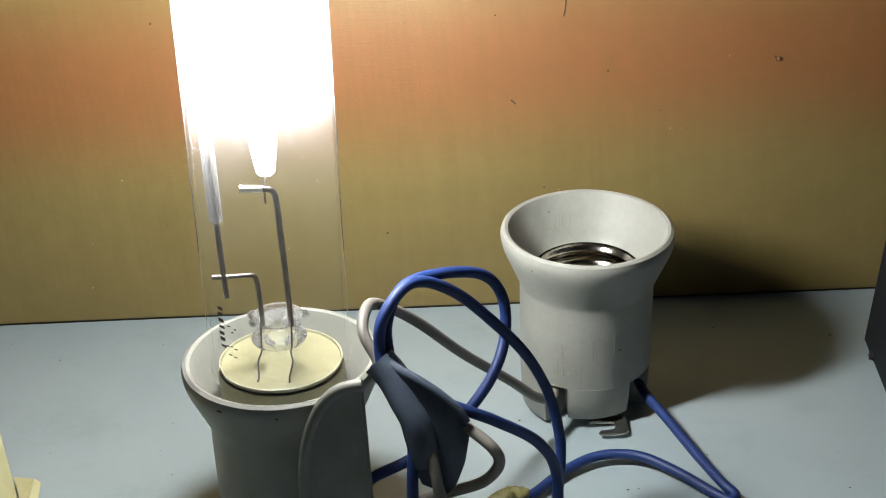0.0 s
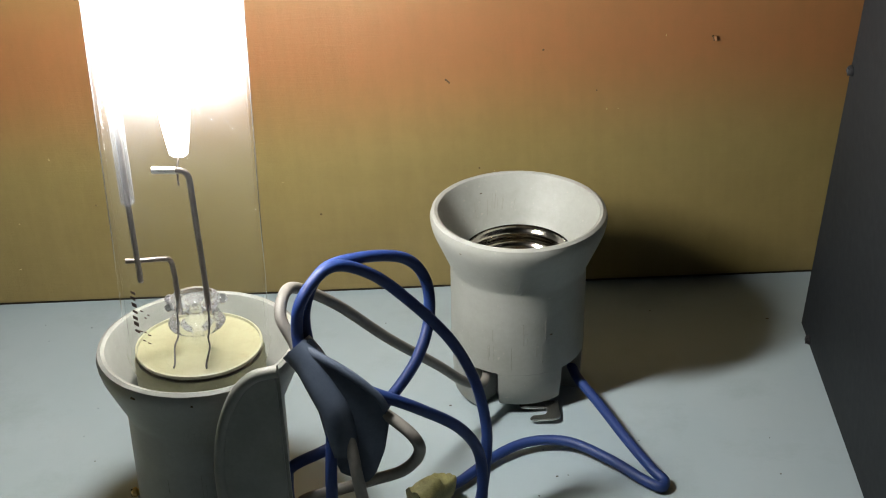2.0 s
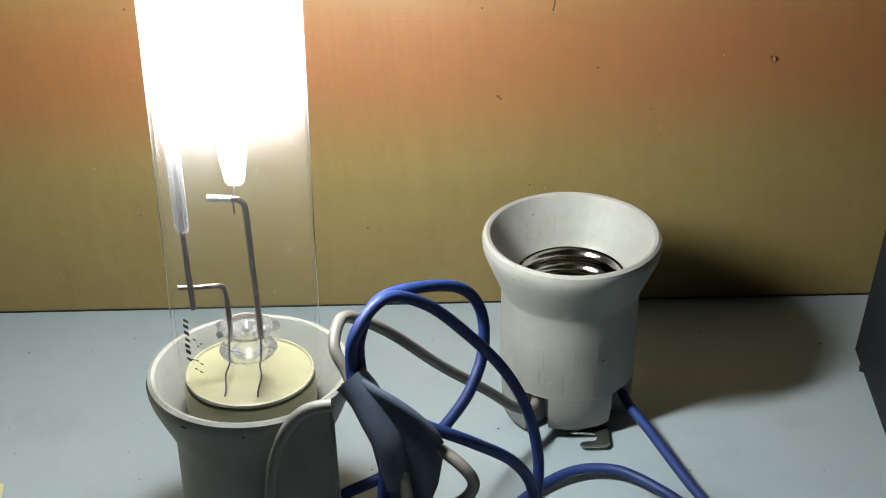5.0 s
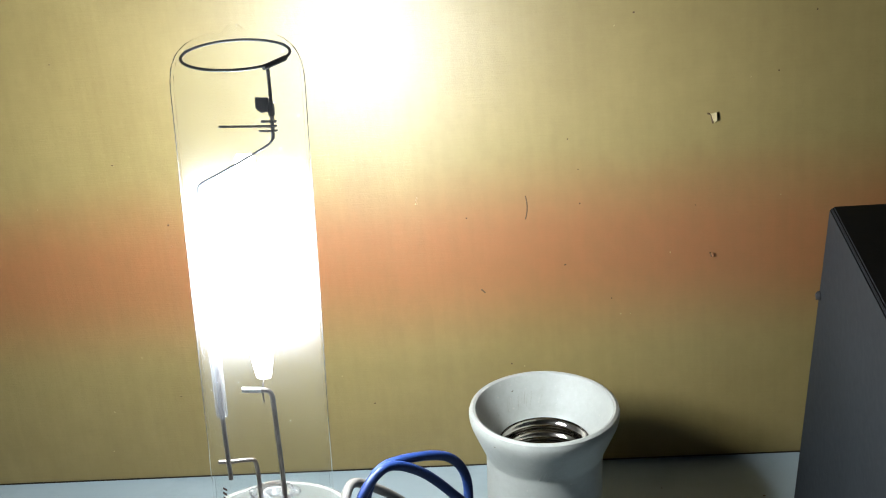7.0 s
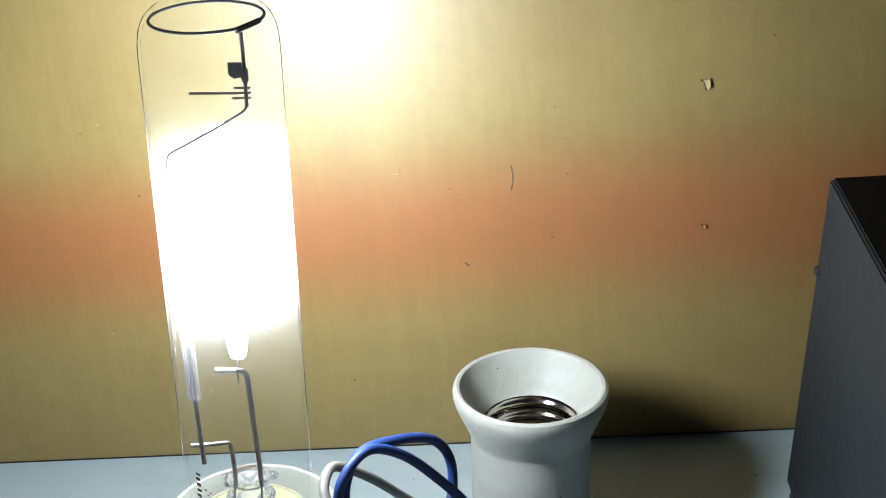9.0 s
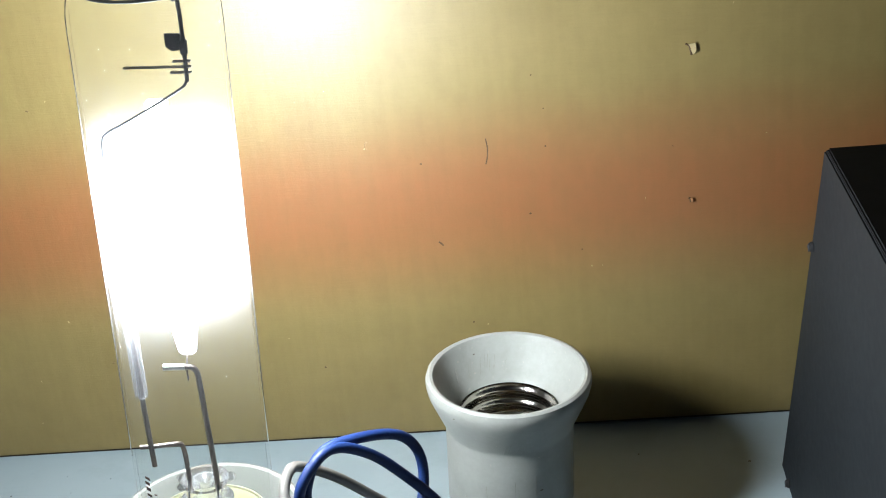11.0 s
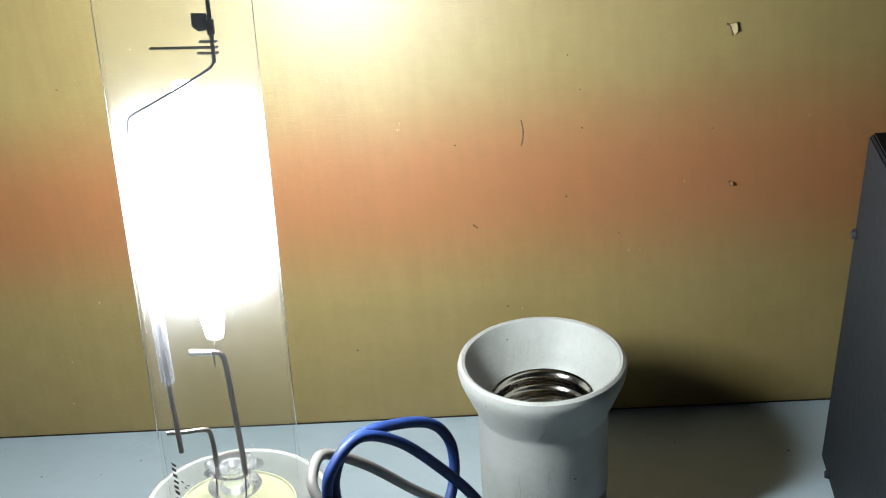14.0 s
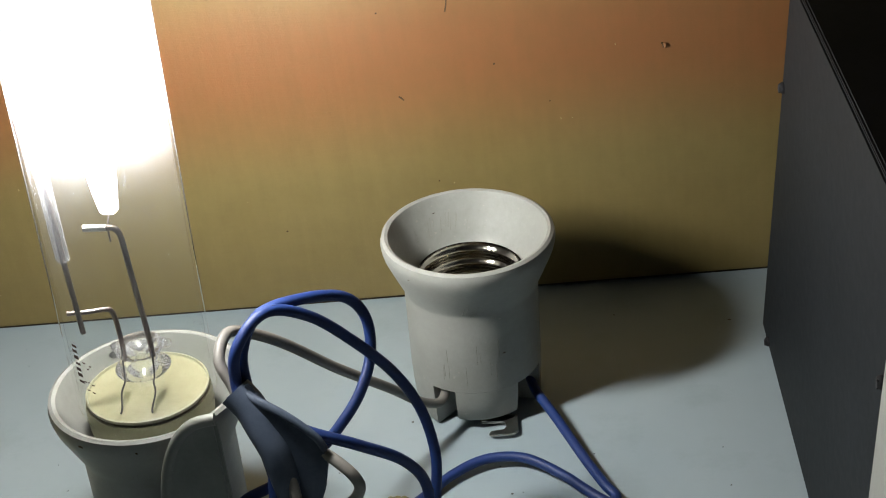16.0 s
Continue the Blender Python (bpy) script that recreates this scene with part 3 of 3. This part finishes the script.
for z, x0 in ((0.2432, 0.0085), (0.2415, -0.0063), (0.2398, 0.0075)):
    part("strap", box(x0, 0.0138, -0.0086, -0.0068, z, z + 0.0004, 0.0001), M_DARK_METAL, lamp)
part("slant_wire", tube([(0.0124, -0.0082, 0.2392), (0.0118, -0.0085, 0.2368), (0.0098, -0.0088, 0.2350), (0.0020, -0.0094, 0.2305), (-0.0070, -0.0098, 0.2256), (-0.0135, -0.0102, 0.2222),
                         (-0.0150, -0.0102, 0.2195), (-0.0156, -0.0101, 0.2126)], 0.00042, 8, 6), M_TUNGSTEN, lamp)


def print_block(a, z, wa, wz, r=R + 0.0001, mat=M_PRINT):
    """A small printed bar that follows the bulb's curve; a: degrees from the front towards its own left."""
    bm = bmesh.new()
    rows = []
    for k in range(4):
        ang = radians(-90 - a - wa / 2 + wa * k / 3)
        rows.append([bm.verts.new((rr * math.cos(ang), rr * math.sin(ang), zz)) for rr, zz in ((r, z), (r, z + wz), (r + 0.00008, z + wz), (r + 0.00008, z))])
    for p, q in zip(rows, rows[1:]):
        for j in range(4):
            bm.faces.new((p[j], p[(j + 1) % 4], q[(j + 1) % 4], q[j]))
    bm.faces.new(rows[0][::-1])
    bm.faces.new(rows[-1])
    part("printed_bar", bm, mat, lamp, smooth=False)


for i in range(7):
    print_block(38 + (i % 3 - 1) * 0.4, 0.0912 + i * 0.00225 + (i % 2) * 0.0001, 5.6, 0.0009 + 0.0004 * ((i * 2) % 3) / 2)
for i, (a, z, w) in enumerate(((30, 0.0945, 3), (27, 0.0925, 2), (24, 0.0938, 2), (33, 0.0870, 3), (29, 0.0872, 2), (25, 0.0866, 3), (31, 0.0840, 3), (26, 0.0836, 3))):
    print_block(a, z + 0.0050, w, 0.0004)

# pale flecks on the inside of the bulb, low beside the burner
flecks = bmesh.new()
rnd = random.Random(11)
for i in range(46):
    a, z, k = radians(rnd.gauss(196, 13)), rnd.gauss(0.1585, 0.0065), rnd.uniform(0.00008, 0.00026)
    rr = R * 0.935
    c = Vector((rr * math.cos(a), rr * math.sin(a), z))
    side, n = Vector((-math.sin(a), math.cos(a), 0)), Vector((math.cos(a), math.sin(a), 0))
    rim = [flecks.verts.new(c + side * (k * math.cos(b * 1.2566)) + Vector((0, 0, k * rnd.uniform(0.7, 2.0) * math.sin(b * 1.2566)))) for b in range(5)]
    for tip in (flecks.verts.new(c + n * 0.0001), flecks.verts.new(c - n * 0.0001)):
        for b in range(5):
            flecks.faces.new((rim[b], rim[(b + 1) % 5], tip))
part("pale_flecks", flecks, M_BAR, lamp, "pale flecks on the glass", smooth=False)

for ob in lamp.children:
    # clear glass throws no shade of its own
    if ob.data.materials[0] in (M_STEM, M_PRESS, M_QUARTZ):
        ob.visible_shadow = False

# ---- wires, taped joint and small things on the bench ----
WR = 0.0019


def wire(name, points, mat, label, r=WR):
    return tagged(part(name, tube(points, r, 14, 8), mat), label, "wire", "wires on the bench")


wire("blue_wire", [(0.0430, -0.0235, 0.0760), (0.041, -0.018, 0.0842), (0.0408, -0.014, 0.0964), (0.0465, -0.006, 0.1049), (0.0595, 0.003, 0.1039), (0.0706, 0.012, 0.0976), (0.0761, 0.014, 0.088),
                   (0.0764, 0.010, 0.0761), (0.0725, 0.002, 0.0669), (0.0656, -0.004, 0.0588), (0.0556, -0.008, 0.0495), (0.0429, -0.012, 0.0422),
                   (0.0300, -0.014, 0.0366), (0.0275, -0.013, 0.0300), (0.0262, -0.0105, 0.0150)], M_BLUE, "blue insulated wire looped from the taped joint")
wire("blue_wire", [(0.0410, -0.0262, 0.0790), (0.0384, -0.0200, 0.0881), (0.0402, -0.0172, 0.1000), (0.0492, -0.0085, 0.1070), (0.0607, 0.0000, 0.0990), (0.0723, 0.0060, 0.0840), (0.0827, 0.0100, 0.0680),
                   (0.0893, 0.012, 0.0518), (0.0925, 0.010, 0.0370), (0.0926, 0.0060, 0.0260), (0.0900, -0.0020, 0.0120), (0.0860, -0.0120, 0.0030), (0.0780, -0.0300, 0.0021)],
     M_BLUE, "blue insulated wire looped high over the bench")
wire("blue_wire", [(0.0500, -0.0205, 0.0738), (0.0604, -0.0255, 0.0718), (0.0738, -0.022, 0.0628), (0.0857, -0.014, 0.049), (0.0911, -0.010, 0.0345), (0.0905, -0.016, 0.0190), (0.0850, -0.026, 0.0060),
                   (0.0760, -0.040, 0.0021)], M_BLUE, "blue insulated wire curving down from the taped joint")
wire("blue_wire", [(0.0735, 0.0118, 0.0040), (0.0822, 0.0194, 0.0030), (0.0938, 0.0325, 0.0032), (0.1066, 0.0396, 0.0042), (0.1212, 0.0388, 0.0042), (0.135, 0.0288, 0.0034), (0.146, 0.0175, 0.0026),
                   (0.1520, 0.0130, 0.0022), (0.1538, 0.0165, 0.0022), (0.1500, 0.0225, 0.0030), (0.1428, 0.0382, 0.0040), (0.1335, 0.0595, 0.0062), (0.1262, 0.0745, 0.0085), (0.1228, 0.0850, 0.0100),
                   (0.1170, 0.0850, 0.0100)], M_BLUE, "blue insulated wire lying from yellow sleeve to porcelain holder")
wire("grey_wire", [(0.0400, -0.0245, 0.0800), (0.0369, -0.019, 0.0867), (0.0328, -0.014, 0.0937), (0.0341, -0.004, 0.0972), (0.0388, 0.004, 0.0917), (0.0471, 0.015, 0.0791), (0.0601, 0.030, 0.0569),
                   (0.0746, 0.045, 0.0359), (0.0823, 0.052, 0.0245), (0.0868, 0.0568, 0.0190), (0.0898, 0.0605, 0.0165), (0.0914, 0.0655, 0.0160), (0.0918, 0.0720, 0.0165)], M_GREY, "pale grey insulated wire running to the empty holder")
wire("grey_wire", [(0.0560, -0.0275, 0.0690), (0.0636, -0.0292, 0.0666), (0.0722, -0.034, 0.0615), (0.0739, -0.034, 0.055), (0.0683, -0.030, 0.0457), (0.0576, -0.026, 0.0391), (0.0457, -0.0225, 0.0330),
                   (0.0330, -0.0200, 0.0270), (0.0270, -0.0180, 0.0160)], M_GREY, "pale grey insulated wire bent back under the joint")
wire("blue_wire", [(0.0470, -0.0285, 0.0730), (0.0474, -0.0330, 0.0620), (0.0464, -0.0368, 0.0500), (0.0455, -0.0385, 0.0350), (0.0440, -0.0400, 0.0180), (0.0425, -0.0450, 0.0050), (0.0400, -0.0600, 0.0021)], M_BLUE,
     "blue insulated wire hanging from the taped joint")
wire("grey_wire", [(0.0490, -0.0275, 0.0710), (0.0530, -0.0345, 0.0600), (0.0548, -0.0390, 0.0500), (0.0562, -0.0400, 0.0360), (0.0568, -0.0410, 0.0180), (0.0570, -0.0460, 0.0050), (0.0570, -0.0620, 0.0021)], M_GREY,
     "pale grey insulated wire hanging from the taped joint")

tape = thing("taped_joint", pose(0, 0, 0), "slate-blue tape wrapped round a joint of wires", "taped joint")
part("wrap", tube([(0.0378, -0.0208, 0.0866), (0.0420, -0.0232, 0.0820), (0.0455, -0.0268, 0.0760), (0.0492, -0.0305, 0.0690), (0.0508, -0.0328, 0.0620), (0.0516, -0.0338, 0.0560)], 0.0056, 16, 8, flat=0.72, taper=0.85), M_TAPE, tape)
part("tape_tail", slab([(0.0425, -0.0250, 0.0862), (0.0540, -0.0275, 0.0792), (0.0640, -0.0300, 0.0715), (0.0652, -0.0315, 0.0650), (0.0632, -0.0345, 0.0560), (0.0600, -0.0368, 0.0490), (0.0572, -0.0376, 0.0464),
                        (0.0492, -0.0368, 0.0500), (0.0458, -0.0345, 0.0600), (0.0425, -0.0290, 0.0740)], 0.0018, 0.0004, (0.2, 0.8, 0.3)), M_TAPE, tape, "flat stuck-together tape end")
part("tape_end", slab([(0.0352, -0.0235, 0.0862), (0.0428, -0.0205, 0.0893), (0.0452, -0.0215, 0.0845), (0.0388, -0.0262, 0.0802)], 0.0012, 0.0003, (0.1, -0.8, 0.5)), M_TAPE, tape)

part("tape_fold", tube([(0.0400, -0.0225, 0.0874), (0.0455, -0.0248, 0.0848), (0.0520, -0.0268, 0.0815), (0.0575, -0.0284, 0.0778), (0.0625, -0.0298, 0.0730), (0.0648, -0.0308, 0.0690)],
                       0.0015, 14, 6, flat=0.6, taper=0.8), M_TAPE, tape, "rolled-over tape edge")

# rounded cover plate leaning by the lit lamp's holder
plate = thing("cover_plate", pose(0, 0, 0), "grey rounded cover plate standing against the lamp holder", "cover plate")
arc_pts = [(0.0346, -0.0374, 0.0877)]
for i in range(15):
    a = radians(90 + 180 * i / 14)
    arc_pts.append((0.0322 + 0.0200 * math.cos(a), -0.0375, 0.0440 + 0.0435 * math.sin(a)))
bm = slab(arc_pts, 0.0030, 0.0010, (0.0, 1.0, 0.0))
part("plate", bm, M_PLATE, plate)
part("lip", tube([(x - 0.0003, y + 0.0012, z) for x, y, z in arc_pts], 0.0020, 12, 3), M_LIP, plate, "rounded lip in a lighter plate grey for its lit edge")

bm = tube([(0.0668, 0.0052, 0.0054), (0.0702, 0.0082, 0.0058), (0.0740, 0.0115, 0.0055), (0.0775, 0.0146, 0.0048)], 0.0056, 32, 16, taper=0.72)
for v in bm.verts:
    # crumpled all over
    k = noise.noise(v.co * 170) * 0.0022 + noise.noise(v.co * 420) * 0.0008
    v.co += Vector((k * 0.5, k * 0.7, k))
    v.co.z = max(v.co.z, 0.0001)
sleeve = tagged(part("yellow_sleeve", bm, M_SLEEVE), "yellowish crumpled insulating sleeve on a blue wire", "sleeve")

carton = thing("cream_carton", pose(0, 0, 0), "cream card box with an open flap on the bench", "box")
part("box_body", box(-0.190, -0.1130, -0.060, 0.0280, 0.0, 0.048, 0.0008), M_CREAM, carton, smooth=False)
part("flap", slab([(-0.1128, 0.0282, 0.0015), (-0.1190, 0.0405, 0.0022), (-0.1097, 0.0375, 0.0030), (-0.1082, 0.0260, 0.0030), (-0.1070, 0.0100, 0.0028), (-0.1128, 0.0100, 0.0015)], 0.0009, 0.0002),
     M_CREAM, carton, "flat cream card flap", smooth=False)
part("flap_fold", slab([(-0.1093, 0.0375, 0.0033), (-0.1068, 0.0366, 0.0020), (-0.1046, 0.0240, 0.0016), (-0.1030, 0.0100, 0.0014), (-0.1062, 0.0100, 0.0030), (-0.1076, 0.0255, 0.0033)], 0.0009, 0.0002),
     M_CREAM, carton, "folded strip along the flap", smooth=False)

specks = bmesh.new()
for i in range(70):
    x, y, r = random.uniform(-0.16, 0.21), random.uniform(-0.05, 0.158), random.uniform(0.0002, 0.0006)
    if (x ** 2 + y ** 2) < 0.03 ** 2 or (Vector((x, y, 0)) - S2).length < 0.03:
        continue
    vs = [specks.verts.new((x + r * random.uniform(0.6, 1.6) * math.cos(k * 1.257), y + r * math.sin(k * 1.257), 0.0003)) for k in range(5)]
    top = specks.verts.new((x, y, 0.0005))
    for k in range(5):
        specks.faces.new((vs[k], vs[(k + 1) % 5], top))
tagged(part("dirt_specks", specks, M_DIRT), "tiny dark dirt specks scattered on the bench", "dirt", kind="stuff")
